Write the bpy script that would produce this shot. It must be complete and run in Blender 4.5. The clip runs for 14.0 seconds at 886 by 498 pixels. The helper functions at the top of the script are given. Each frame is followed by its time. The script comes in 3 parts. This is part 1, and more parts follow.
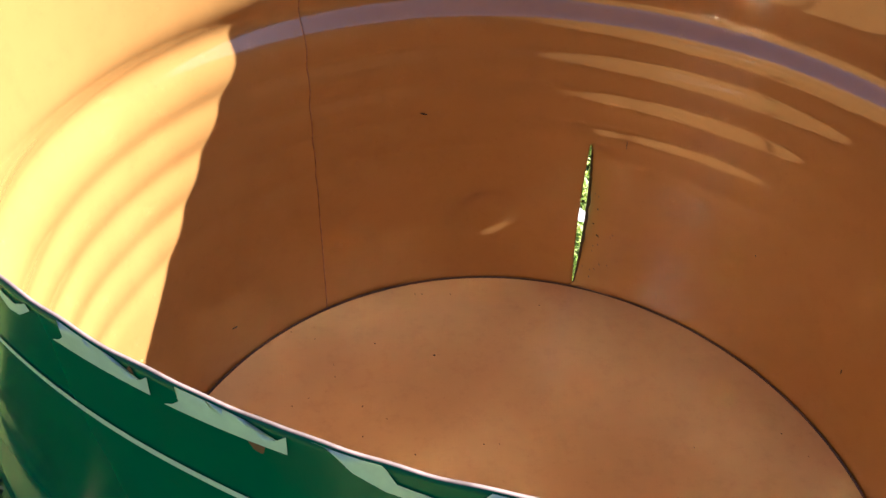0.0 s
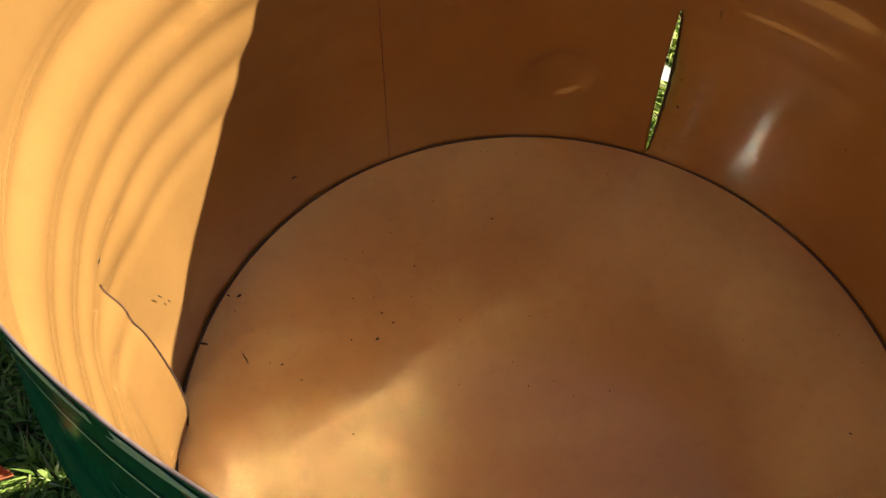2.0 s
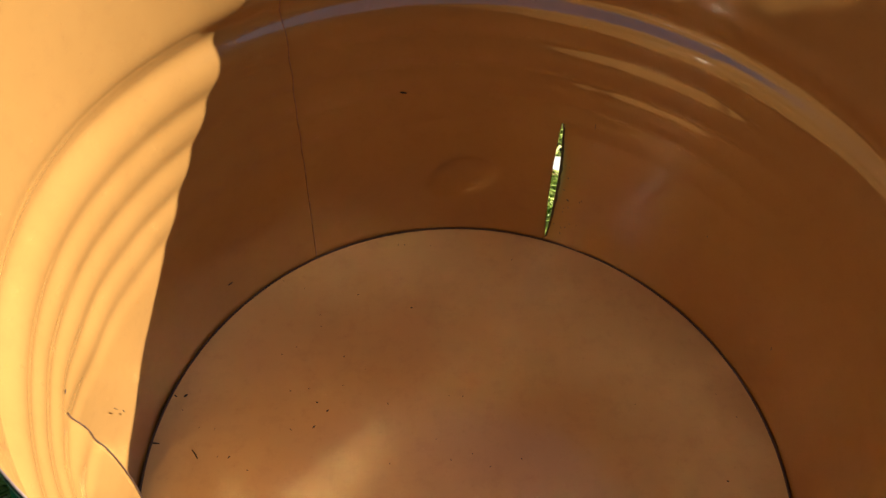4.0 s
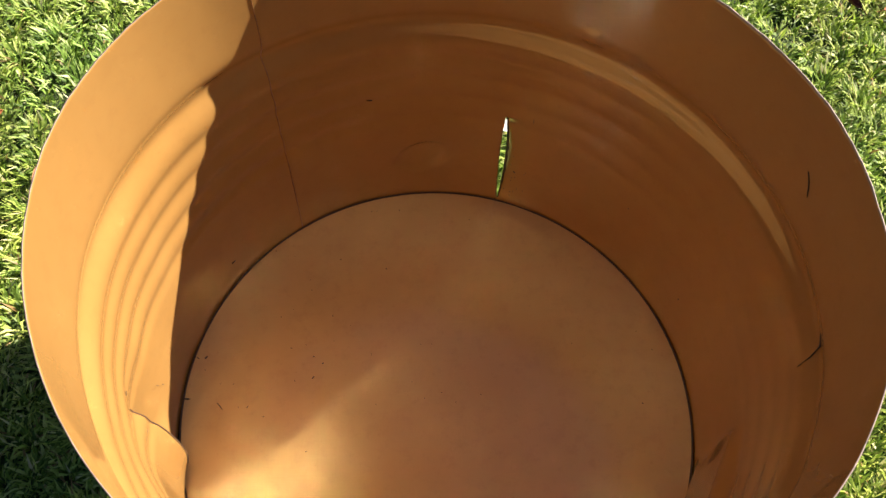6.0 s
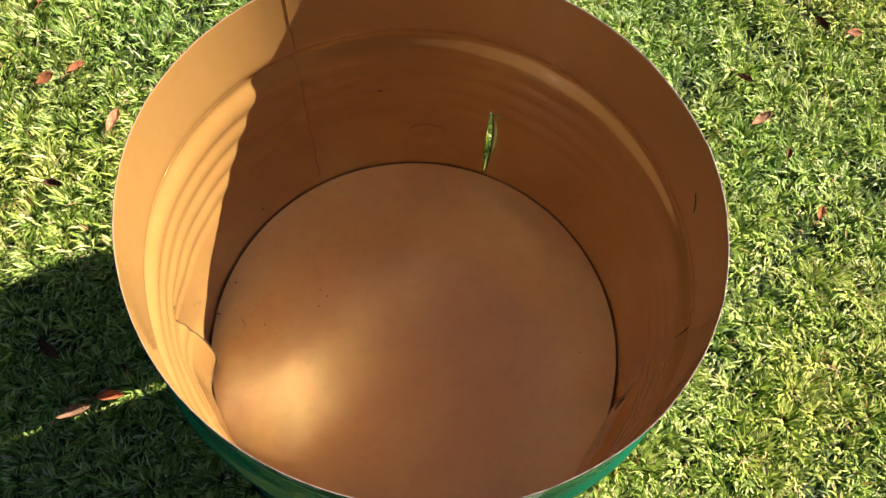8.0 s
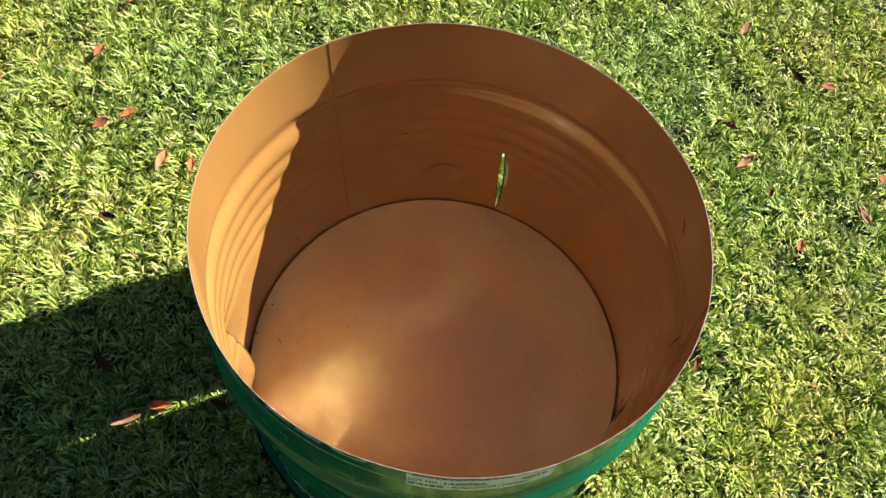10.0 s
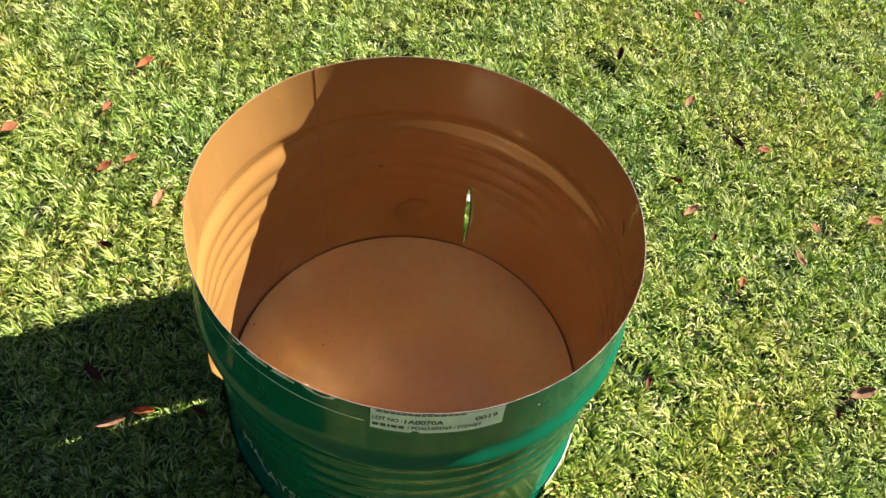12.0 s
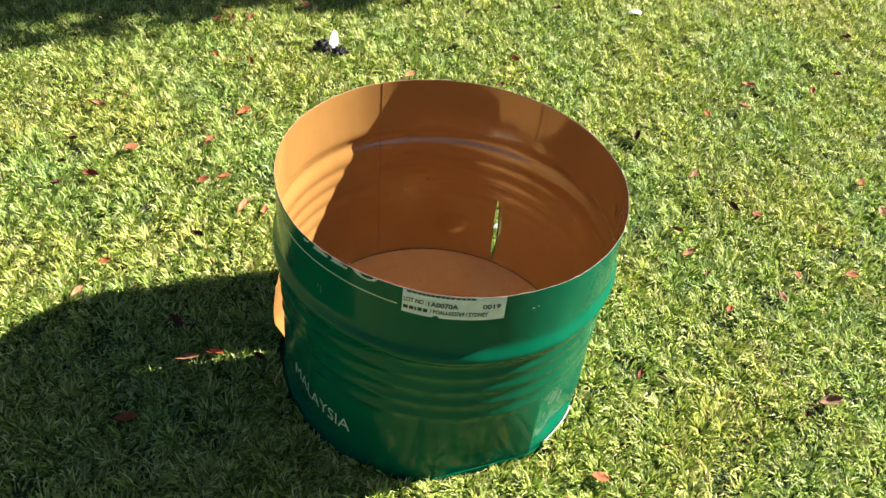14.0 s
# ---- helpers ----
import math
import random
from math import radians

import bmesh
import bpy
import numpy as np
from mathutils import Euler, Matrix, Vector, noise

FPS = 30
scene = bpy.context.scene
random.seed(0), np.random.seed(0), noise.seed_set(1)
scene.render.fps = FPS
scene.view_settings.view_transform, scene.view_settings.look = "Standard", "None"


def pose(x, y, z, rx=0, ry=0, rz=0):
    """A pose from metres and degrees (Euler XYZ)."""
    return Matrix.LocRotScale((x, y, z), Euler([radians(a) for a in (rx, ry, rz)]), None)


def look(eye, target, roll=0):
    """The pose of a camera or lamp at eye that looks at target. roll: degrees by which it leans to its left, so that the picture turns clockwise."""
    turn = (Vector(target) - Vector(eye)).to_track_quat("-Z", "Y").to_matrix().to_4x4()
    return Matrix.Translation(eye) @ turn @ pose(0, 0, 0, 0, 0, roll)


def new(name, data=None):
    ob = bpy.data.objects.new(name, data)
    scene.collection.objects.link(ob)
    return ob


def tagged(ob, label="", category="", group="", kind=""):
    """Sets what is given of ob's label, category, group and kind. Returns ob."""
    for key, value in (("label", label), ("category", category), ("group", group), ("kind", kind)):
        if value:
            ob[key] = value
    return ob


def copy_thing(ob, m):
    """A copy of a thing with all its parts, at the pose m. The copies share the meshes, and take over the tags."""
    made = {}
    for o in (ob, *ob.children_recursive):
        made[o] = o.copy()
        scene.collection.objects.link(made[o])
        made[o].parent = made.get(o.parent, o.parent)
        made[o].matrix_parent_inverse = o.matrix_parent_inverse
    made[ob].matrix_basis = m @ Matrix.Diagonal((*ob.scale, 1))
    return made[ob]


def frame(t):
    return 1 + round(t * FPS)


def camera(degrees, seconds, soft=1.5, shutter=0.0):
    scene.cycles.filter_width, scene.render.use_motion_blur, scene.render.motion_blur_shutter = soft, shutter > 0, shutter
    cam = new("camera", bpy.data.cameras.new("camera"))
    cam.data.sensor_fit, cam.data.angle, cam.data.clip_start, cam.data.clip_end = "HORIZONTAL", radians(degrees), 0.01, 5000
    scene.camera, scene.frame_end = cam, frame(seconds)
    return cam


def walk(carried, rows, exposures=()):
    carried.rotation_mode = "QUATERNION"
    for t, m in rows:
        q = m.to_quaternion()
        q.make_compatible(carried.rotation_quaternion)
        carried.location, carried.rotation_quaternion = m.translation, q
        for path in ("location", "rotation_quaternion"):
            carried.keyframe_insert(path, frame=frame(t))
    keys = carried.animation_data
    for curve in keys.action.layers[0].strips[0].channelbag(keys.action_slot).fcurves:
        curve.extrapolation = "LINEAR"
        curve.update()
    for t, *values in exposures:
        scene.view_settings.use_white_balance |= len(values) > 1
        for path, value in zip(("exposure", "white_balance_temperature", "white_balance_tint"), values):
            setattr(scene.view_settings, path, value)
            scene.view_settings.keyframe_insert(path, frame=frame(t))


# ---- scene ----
# ---- camera ----
cam = camera(55.443, 14.0, soft=1.45)
PATH = [
    (0, look((-0.1191, -0.3500, 0.5749), (-0.0176, 0.3368, 0.0022), 3.229)),
    (0.5, look((-0.0891, -0.3188, 0.5796), (-0.0037, 0.3140, -0.0546), 3.946)),
    (1, look((-0.0846, -0.3063, 0.5789), (-0.0457, 0.2594, -0.1200), 4.228)),
    (1.5, look((-0.0910, -0.2997, 0.5879), (-0.0856, 0.2251, -0.1432), 3.120)),
    (2, look((-0.0855, -0.2978, 0.6051), (-0.0868, 0.2367, -0.1190), 1.726)),
    (2.5, look((-0.0746, -0.2896, 0.6151), (-0.0522, 0.2713, -0.0884), 1.729)),
    (3, look((-0.0692, -0.2917, 0.6282), (-0.0274, 0.2807, -0.0651), 2.069)),
    (5.5, look((-0.0863, -0.3455, 0.8749), (0.0104, 0.1360, 0.1208), 6.422)),
    (6, look((-0.0715, -0.2851, 0.9220), (0.0154, 0.1348, 0.1307), 5.287)),
    (6.5, look((-0.0451, -0.2815, 0.9872), (0.0371, 0.0879, 0.1707), 8.492)),
    (7, look((-0.0376, -0.3016, 1.0301), (0.0239, 0.0510, 0.2044), 7.648)),
    (7.5, look((-0.0290, -0.3299, 1.0947), (0.0157, 0.0248, 0.2688), 5.769)),
    (8, look((-0.0226, -0.3477, 1.1488), (0.0235, 0.0052, 0.3221), 6.791)),
    (8.5, look((-0.0301, -0.3669, 1.1908), (0.0202, -0.0072, 0.3673), 7.827)),
    (9, look((-0.0372, -0.3929, 1.2369), (0.0087, -0.0122, 0.4227), 7.117)),
    (11.5, look((-0.0853, -0.5720, 1.2568), (-0.0219, -0.0932, 0.4974), 6.041)),
    (12, look((-0.0393, -0.6638, 1.2608), (0.0230, -0.1320, 0.5374), 6.950)),
    (12.5, look((0.0174, -0.8078, 1.2491), (0.0642, -0.2272, 0.5630), 8.058)),
    (13, look((0.0282, -0.9164, 1.2544), (0.0460, -0.3016, 0.5973), 7.493)),
    (13.5, look((0.0036, -1.0410, 1.2653), (0.0037, -0.4016, 0.6319), 6.580)),
    (14, look((0.0002, -1.0958, 1.2696), (-0.0002, -0.4312, 0.6627), 6.420)),
]
EXPOSURES = [(0.0, 2.52, 5500, 15), (0.5, 2.22, 5700, 13), (1.0, 1.90, 5950, 11), (1.5, 1.58, 6300, 10), (2.5, 1.43, 6500, 10), (3.0, 1.58, 6500, 10),
             (5.5, 1.70, 6350, 10), (7.0, 1.66, 6350, 10), (9.0, 1.70, 6300, 10), (11.0, 1.64, 6250, 11), (14.0, 1.88, 6200, 12)]
walk(cam, PATH, EXPOSURES)
scene.cycles.blur_glossy = 0.0
scene.cycles.sample_clamp_indirect = 0.0
scene.cycles.use_guiding = True

# ---- light: low clear sun and the sky ----
SUN_AZ, SUN_EL = radians(21.0), radians(36.5)
world = bpy.data.worlds.new("sky")
scene.world = world
world.use_nodes = True
wn = world.node_tree
sky = wn.nodes.new("ShaderNodeTexSky")
sky.sky_type = "NISHITA"
sky.sun_disc = False
sky.sun_elevation = SUN_EL
sky.sun_rotation = math.pi / 2 - SUN_AZ
wn.links.new(sky.outputs[0], wn.nodes["Background"].inputs[0])
wn.nodes["Background"].inputs[1].default_value = 0.027
sun_data = bpy.data.lights.new("sun", "SUN")
sun_data.energy, sun_data.angle, sun_data.color = 5.0, radians(0.53), (1.0, 0.91, 0.76)
sun = new("sun", sun_data)
sun_way = Vector((math.cos(SUN_AZ) * math.cos(SUN_EL), math.sin(SUN_AZ) * math.cos(SUN_EL), math.sin(SUN_EL)))
sun.matrix_world = look(sun_way * 20, (0, 0, 0))


# ---- materials ----
def material(name):
    m = bpy.data.materials.new(name)
    m.use_nodes = True
    t = m.node_tree
    return m, t, t.nodes["Principled BSDF"]


def noise_node(t, scale, detail=3.0, rough=0.6, coords="Object", stretch=None):
    c = t.nodes.new("ShaderNodeTexCoord")
    n = t.nodes.new("ShaderNodeTexNoise")
    n.inputs["Scale"].default_value, n.inputs["Detail"].default_value, n.inputs["Roughness"].default_value = scale, detail, rough
    if stretch:
        mp = t.nodes.new("ShaderNodeMapping")
        mp.inputs["Scale"].default_value = stretch
        t.links.new(c.outputs[coords], mp.inputs[0])
        t.links.new(mp.outputs[0], n.inputs["Vector"])
    else:
        t.links.new(c.outputs[coords], n.inputs["Vector"])
    return n


def ramp(t, source, stops):
    r = t.nodes.new("ShaderNodeValToRGB")
    e = r.color_ramp.elements
    while len(e) < len(stops):
        e.new(0.5)
    for el, (p, c) in zip(e, stops):
        el.position, el.color = p, (*c, 1) if len(c) == 3 else c
    t.links.new(source, r.inputs[0])
    return r


def mix(t, fac, a, b, kind="MIX"):
    m = t.nodes.new("ShaderNodeMix")
    m.data_type, m.blend_type = "RGBA", kind
    for sock, v in ((m.inputs[0], fac), (m.inputs[6], a), (m.inputs[7], b)):
        if isinstance(v, (int, float)):
            sock.default_value = v
        elif isinstance(v, tuple):
            sock.default_value = (*v, 1)
        else:
            t.links.new(v, sock)
    return m.outputs[2]


def bump(t, bsdf, height, strength, distance):
    b = t.nodes.new("ShaderNodeBump")
    b.inputs["Strength"].default_value, b.inputs["Distance"].default_value = strength, distance
    t.links.new(height, b.inputs["Height"])
    t.links.new(b.outputs[0], bsdf.inputs["Normal"])


def value_map(t, source, lo, hi):
    m = t.nodes.new("ShaderNodeMapRange")
    m.inputs[1].default_value, m.inputs[2].default_value = 0.3, 0.7
    m.inputs[3].default_value, m.inputs[4].default_value = lo, hi
    t.links.new(source, m.inputs[0])
    return m.outputs[0]


def lacquer(name, base, deep, rough, dirt, dirt_colour, ior=1.5, span=(0.8, 1.35), rub=60, wave=0.15):
    """Glossy lacquered sheet steel with faint stains, specks and a slight waviness."""
    m, t, p = material(name)
    big = noise_node(t, 7, 4)
    fine = noise_node(t, 60, 4, 0.7)
    speck = noise_node(t, 240, 2, 0.5)
    c = ramp(t, big.outputs[0], [(0.3, deep), (0.7, base)]).outputs[0]
    spots = ramp(t, speck.outputs[0], [(0.70, (0, 0, 0)), (0.76, (1, 1, 1))]).outputs[0]
    smear = ramp(t, fine.outputs[0], [(0.5, (0, 0, 0)), (0.85, (1, 1, 1))]).outputs[0]
    amount = t.nodes.new("ShaderNodeMath")
    amount.operation = "MULTIPLY"
    amount.inputs[1].default_value = dirt
    t.links.new(smear, amount.inputs[0])
    c = mix(t, amount.outputs[0], c, dirt_colour)
    amount2 = t.nodes.new("ShaderNodeMath")
    amount2.operation = "MULTIPLY"
    amount2.inputs[1].default_value = 0.5 * dirt
    t.links.new(spots, amount2.inputs[0])
    c = mix(t, amount2.outputs[0], c, dirt_colour)
    t.links.new(c, p.inputs["Base Color"])
    worn = noise_node(t, rub, 5, 0.6)
    t.links.new(value_map(t, worn.outputs[0], rough * span[0], rough * span[1]), p.inputs["Roughness"])
    p.inputs["IOR"].default_value = ior
    bump(t, p, big.outputs[0], wave, 0.003)
    return m


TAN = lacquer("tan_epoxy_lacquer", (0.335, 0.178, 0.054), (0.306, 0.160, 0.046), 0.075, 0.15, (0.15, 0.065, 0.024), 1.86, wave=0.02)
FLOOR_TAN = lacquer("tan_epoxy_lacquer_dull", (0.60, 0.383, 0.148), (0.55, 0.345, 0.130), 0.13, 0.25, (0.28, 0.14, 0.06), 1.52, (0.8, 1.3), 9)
GREEN = lacquer("green_enamel", (0.0012, 0.112, 0.057), (0.001, 0.090, 0.045), 0.15, 0.2, (0.03, 0.08, 0.035), 1.26)


def plain(name, colour, rough=0.6, metal=0.0, vary=0.25, scale=40, bump_depth=0.0008):
    m, t, p = material(name)
    n = noise_node(t, scale, 4, 0.65)
    dark = tuple(v * (1 - vary) for v in colour)
    light = tuple(min(1, v * (1 + vary)) for v in colour)
    t.links.new(ramp(t, n.outputs[0], [(0.3, dark), (0.7, light)]).outputs[0], p.inputs["Base Color"])
    p.inputs["Roughness"].default_value, p.inputs["Metallic"].default_value = rough, metal
    bump(t, p, n.outputs[0], 0.4, bump_depth)
    return m


STEEL = plain("bare_cut_steel", (0.19, 0.135, 0.115), 0.6, 0.3, 0.55, 70, 0.0003)
# rusty torn metal; also the painted gap shadow along the wide split
TORN_AND_GAP = plain("rusty_edge_and_gap_shade", (0.06, 0.026, 0.012), 0.8, 0.0, 0.5, 200, 0.0004)
BARE = plain("scraped_bare_steel", (0.50, 0.52, 0.49), 0.45, 0.3, 0.35, 150, 0.0006)
SEALANT = plain("dark_seam_sealant", (0.055, 0.026, 0.013), 0.55, 0, 0.4, 120, 0.0004)
PAPER = plain("label_paper", (0.78, 0.80, 0.74), 0.5, 0, 0.1, 60, 0.0001)
INK = plain("black_ink", (0.02, 0.022, 0.022), 0.5, 0, 0.3, 200, 0.0001)
PRINT = plain("pale_green_print", (0.50, 0.60, 0.50), 0.3, 0, 0.12, 80, 0.0001)
RUST = plain("rust_scuff", (0.12, 0.045, 0.018), 0.7, 0, 0.5, 200, 0.0004)
SCUFF = plain("grey_scuff", (0.035, 0.115, 0.065), 0.6, 0, 0.5, 130, 0.0003)
SOIL = plain("dark_soil", (0.03, 0.024, 0.014), 0.95, 0, 0.6, 60, 0.004)
SPECK = plain("dark_grit", (0.02, 0.012, 0.006), 0.8, 0, 0.4, 300, 0.0004)
WHITE = plain("white_plastic", (0.72, 0.70, 0.68), 0.4, 0, 0.08, 60, 0.0004)
BLACK = plain("black_plastic", (0.014, 0.013, 0.013), 0.65, 0, 0.4, 60, 0.001)


def grass_material():
    m, t, p = material("grass_blades")
    g = t.nodes.new("ShaderNodeNewGeometry")
    c = ramp(t, g.outputs["Random Per Island"], [
        (0.0, (0.045, 0.080, 0.015)), (0.30, (0.14, 0.215, 0.034)), (0.56, (0.32, 0.40, 0.095)),
        (0.80, (0.50, 0.56, 0.17)), (0.92, (0.66, 0.63, 0.33)), (0.96, (0.62, 0.56, 0.40)), (0.98, (0.25, 0.14, 0.07)), (1.0, (0.30, 0.19, 0.09))]).outputs[0]
    patch = noise_node(t, 2.6, 4, 0.6)
    tone = ramp(t, patch.outputs[0], [(0.35, (0.82, 1.0, 0.9)), (0.65, (1.22, 1.1, 0.85))]).outputs[0]
    dry = noise_node(t, 7.5, 5, 0.65)
    amount = ramp(t, dry.outputs[0], [(0.50, (0, 0, 0)), (0.75, (0.40, 0.40, 0.40))]).outputs[0]
    c = mix(t, amount, c, (0.46, 0.44, 0.22))
    t.links.new(mix(t, 1.0, c, tone, "MULTIPLY"), p.inputs["Base Color"])
    p.inputs["Roughness"].default_value = 0.5
    p.inputs["Specular IOR Level"].default_value = 0.35
    tr = t.nodes.new("ShaderNodeBsdfTranslucent")
    t.links.new(mix(t, 1.0, c, (1.3, 1.4, 0.7), "MULTIPLY"), tr.inputs[0])
    ms = t.nodes.new("ShaderNodeMixShader")
    ms.inputs[0].default_value = 0.30
    t.links.new(p.outputs[0], ms.inputs[1])
    t.links.new(tr.outputs[0], ms.inputs[2])
    t.links.new(ms.outputs[0], t.nodes["Material Output"].inputs[0])
    return m


GRASS = grass_material()


def ground_material():
    m, t, p = material("lawn_thatch")
    a, b = noise_node(t, 45, 5, 0.7), noise_node(t, 1.7, 3, 0.6)
    c = ramp(t, a.outputs[0], [(0.3, (0.018, 0.028, 0.008)), (0.55, (0.045, 0.070, 0.017)), (0.8, (0.11, 0.11, 0.045))]).outputs[0]
    tone = ramp(t, b.outputs[0], [(0.3, (0.8, 0.9, 0.8)), (0.7, (1.1, 1.05, 0.9))]).outputs[0]
    t.links.new(mix(t, 1.0, c, tone, "MULTIPLY"), p.inputs["Base Color"])
    p.inputs["Roughness"].default_value = 0.9
    bump(t, p, a.outputs[0], 1.0, 0.02)
    return m


LAWN = ground_material()


def leaf_material(name, a, b):
    m, t, p = material(name)
    n = noise_node(t, 90, 4, 0.7)
    o = t.nodes.new("ShaderNodeObjectInfo")
    c = ramp(t, n.outputs[0], [(0.3, a), (0.7, b)]).outputs[0]
    tone = ramp(t, o.outputs["Random"], [(0.0, (0.7, 0.7, 0.7)), (1.0, (1.3, 1.2, 1.1))]).outputs[0]
    t.links.new(mix(t, 1.0, c, tone, "MULTIPLY"), p.inputs["Base Color"])
    p.inputs["Roughness"].default_value = 0.75
    p.inputs["Specular IOR Level"].default_value = 0.25
    bump(t, p, n.outputs[0], 0.5, 0.001)
    return m


LEAF_RUST = leaf_material("rusty_dry_leaf", (0.17, 0.055, 0.022), (0.34, 0.125, 0.05))
LEAF_TAN = leaf_material("tan_dry_leaf", (0.20, 0.10, 0.05), (0.37, 0.21, 0.12))
LEAF_DARK = leaf_material("dark_dry_leaf", (0.07, 0.025, 0.015), (0.14, 0.05, 0.025))


# ---- mesh helpers ----
def mesh_object(name, verts, faces, mats, parent=None, label="", smooth=True, slots=None):
    me = bpy.data.meshes.new(name)
    me.from_pydata(verts, [], faces)
    for m in mats:
        me.materials.append(m)
    if slots is not None:
        me.polygons.foreach_set("material_index", slots)
    me.polygons.foreach_set("use_smooth", [smooth] * len(me.polygons))
    me.update()
    ob = new(name, me)
    if parent:
        ob.parent = parent
    if label:
        ob["label"] = label
    return ob


def part(name, bm, mat, parent, label="", smooth=True):
    me = bpy.data.meshes.new(name)
    bm.to_mesh(me)
    bm.free()
    me.materials.append(mat)
    me.polygons.foreach_set("use_smooth", [smooth] * len(me.polygons))
    ob = new(name, me)
    ob.parent = parent
    if label:
        ob["label"] = label
    return ob


# ---- ground: one sheet to the horizon ----
SOIL_Z = -0.0215
gv, gf = [], []
edges = [-400, -60, -12, -5, -3, -2, -1, 0, 1, 2, 3, 5, 12, 60, 400]
for j, y in enumerate(edges):
    for i, x in enumerate(edges):
        gv.append((x, y, SOIL_Z))
for j in range(len(edges) - 1):
    for i in range(len(edges) - 1):
        a = j * len(edges) + i
        gf.append((a, a + 1, a + 1 + len(edges), a + len(edges)))
ground = mesh_object("ground", gv, gf, [LAWN])
tagged(ground, "mown lawn soil with thatch under short green grass", "lawn", kind="structure")

# ---- the cut steel drum ----
R, TOP, FLOOR_Z, BASE_Z = 0.286, 0.4320, 0.0070, -0.014
THICK = 0.0010
SLIT_A, SLIT_B = 68.9, 186.5
drum = new("steel_drum")
tagged(drum, "green steel drum cut open, tan lacquer inside, standing on lawn", "drum")


def smooth01(v):
    v = min(1.0, max(0.0, v))
    return v * v * (3 - 2 * v)


def angle_gap(a, b):
    return (a - b + 180) % 360 - 180


def base_knock(az):
    """How far the flattened knock pushes the foot of the drum in, left of its crease."""
    g = angle_gap(az, -48)
    if not -36 < g < 0:
        return 0.0
    return 0.95 * R * (math.cos(radians(18)) / math.cos(radians(abs(g) - 18)) - 1)


def wall_radius(az, z):
    """Inner radius: rolled hoop, four shallow beads, knocks and dents."""
    a = radians(az)
    up = min(1.05, max(0.0, (z - FLOOR_Z) / (TOP - FLOOR_Z)))
    # the cut shell is a little out of round and leans back
    r = R + up * (0.0032 * math.cos(2 * a) - 0.0044 * math.sin(2 * a) + 0.0014 * math.cos(a) + 0.0109 * math.sin(a))
    r += 0.0090 * math.exp(-((z - 0.303) / 0.0150) ** 2)
    # the beads die away on the sunny side of the shell
    fade = 1 - 0.75 * smooth01(1.5 - abs(angle_gap(az, -8)) / 45)
    for zc, depth in ((0.259, 0.0025), (0.226, 0.0024), (0.193, 0.0022), (0.160, 0.0018)):
        r += depth * fade * math.exp(-((z - zc) / 0.0092) ** 2)
    # flattened knock near the base on the sunny side, with a hard crease
    g = angle_gap(az, -48)
    if z < 0.17:
        r += base_knock(az) * smooth01((0.17 - z) / 0.14)
    if 0 <= g < 30 and z < 0.16:
        chord = R * (math.cos(radians(15)) / math.cos(radians(g - 15)) - 1)
        r += chord * 0.9 * smooth01((0.16 - z) / 0.035) * smooth01((z - 0.005) / 0.02)
    # the low wall beyond the torn split is stove in and flattened
    r -= 0.009 * math.exp(-(angle_gap(az, 213) / 16) ** 2) * smooth01(z / 0.03) * smooth01((0.27 - z) / 0.08)
    # fine waviness of the rolled sheet
    lit = smooth01(1.6 - abs(angle_gap(az, 215)) / 50)
    r += lit * smooth01((0.27 - z) / 0.10) * (0.00065 * math.sin(24 * a + 2.1 - 4.0 * z) + 0.00010 * math.sin(45 * a + 0.4 + 6.4 * z))
    r += (1 - lit) * 0.00030 * noise.noise((math.cos(a) * 11, math.sin(a) * 11, z * 6 + 9))
    # two old knocks low on the far wall
    for a0, z0, w, h, d in ((62.0, 0.013, 4.0, 0.0085, 0.0022), (56, 0.326, 2.6, 0.010, 0.0030), (25, 0.12, 12, 0.07, 0.0015), (-20, 0.06, 5, 0.05, -0.003)):
        r -= d * math.exp(-(angle_gap(az, a0) / w) ** 2 - ((z - z0) / h) ** 2)
    # flat-bottomed knock from inside, with a rounded rim
    rim = (angle_gap(az, 87.5 - 60 * (z - 0.085)) / 6.0) ** 2 + ((z - 0.085) / 0.026) ** 2
    if rim < 4:
        r += 0.0058 * math.exp(-rim ** 3)
    r += 0.0015 * noise.noise((math.cos(a) * 2.2, math.sin(a) * 2.2, z * 4))
    r += 0.0006 * (1 - 0.8 * lit) * noise.noise((math.cos(a) * 7.0, math.sin(a) * 7.0, z * 9 + 4))
    return r


def rim_lift(az):
    """How far the hand-cut rim strays from its height."""
    return 0.0011 * noise.noise((az * 0.35, 3.1, 0)) + 0.0012 * math.sin(radians(az) * 2 + 1)


def slit_a(z, side):
    """Narrow lens-shaped split: sideways shift in degrees and outward push."""
    s = (z - 0.008) / 0.166
    if not 0 < s < 1:
        return 0.0, 0.0
    w = math.sin(math.pi * s) ** 0.7
    lean = (s - 0.5) * 1.3
    return lean + side * 0.52 * w, (0.0130 if side < 0 else 0.0) * w


def slit_b(z, side):
    """Torn split: the side towards the viewer is stove inwards, the other bows out a little."""
    s = (0.205 - z) / 0.205
    if s <= 0:
        return 0.0, 0.0
    w = math.sin(math.pi * min(1.0, s) * 0.80) ** 0.9
    ledge = smooth01((0.052 - z) / 0.046)
    return side * 0.15 * w, (-0.016 * w + 0.003 * ledge) if side > 0 else 0.020 * w * smooth01((z - 0.008) / 0.06)


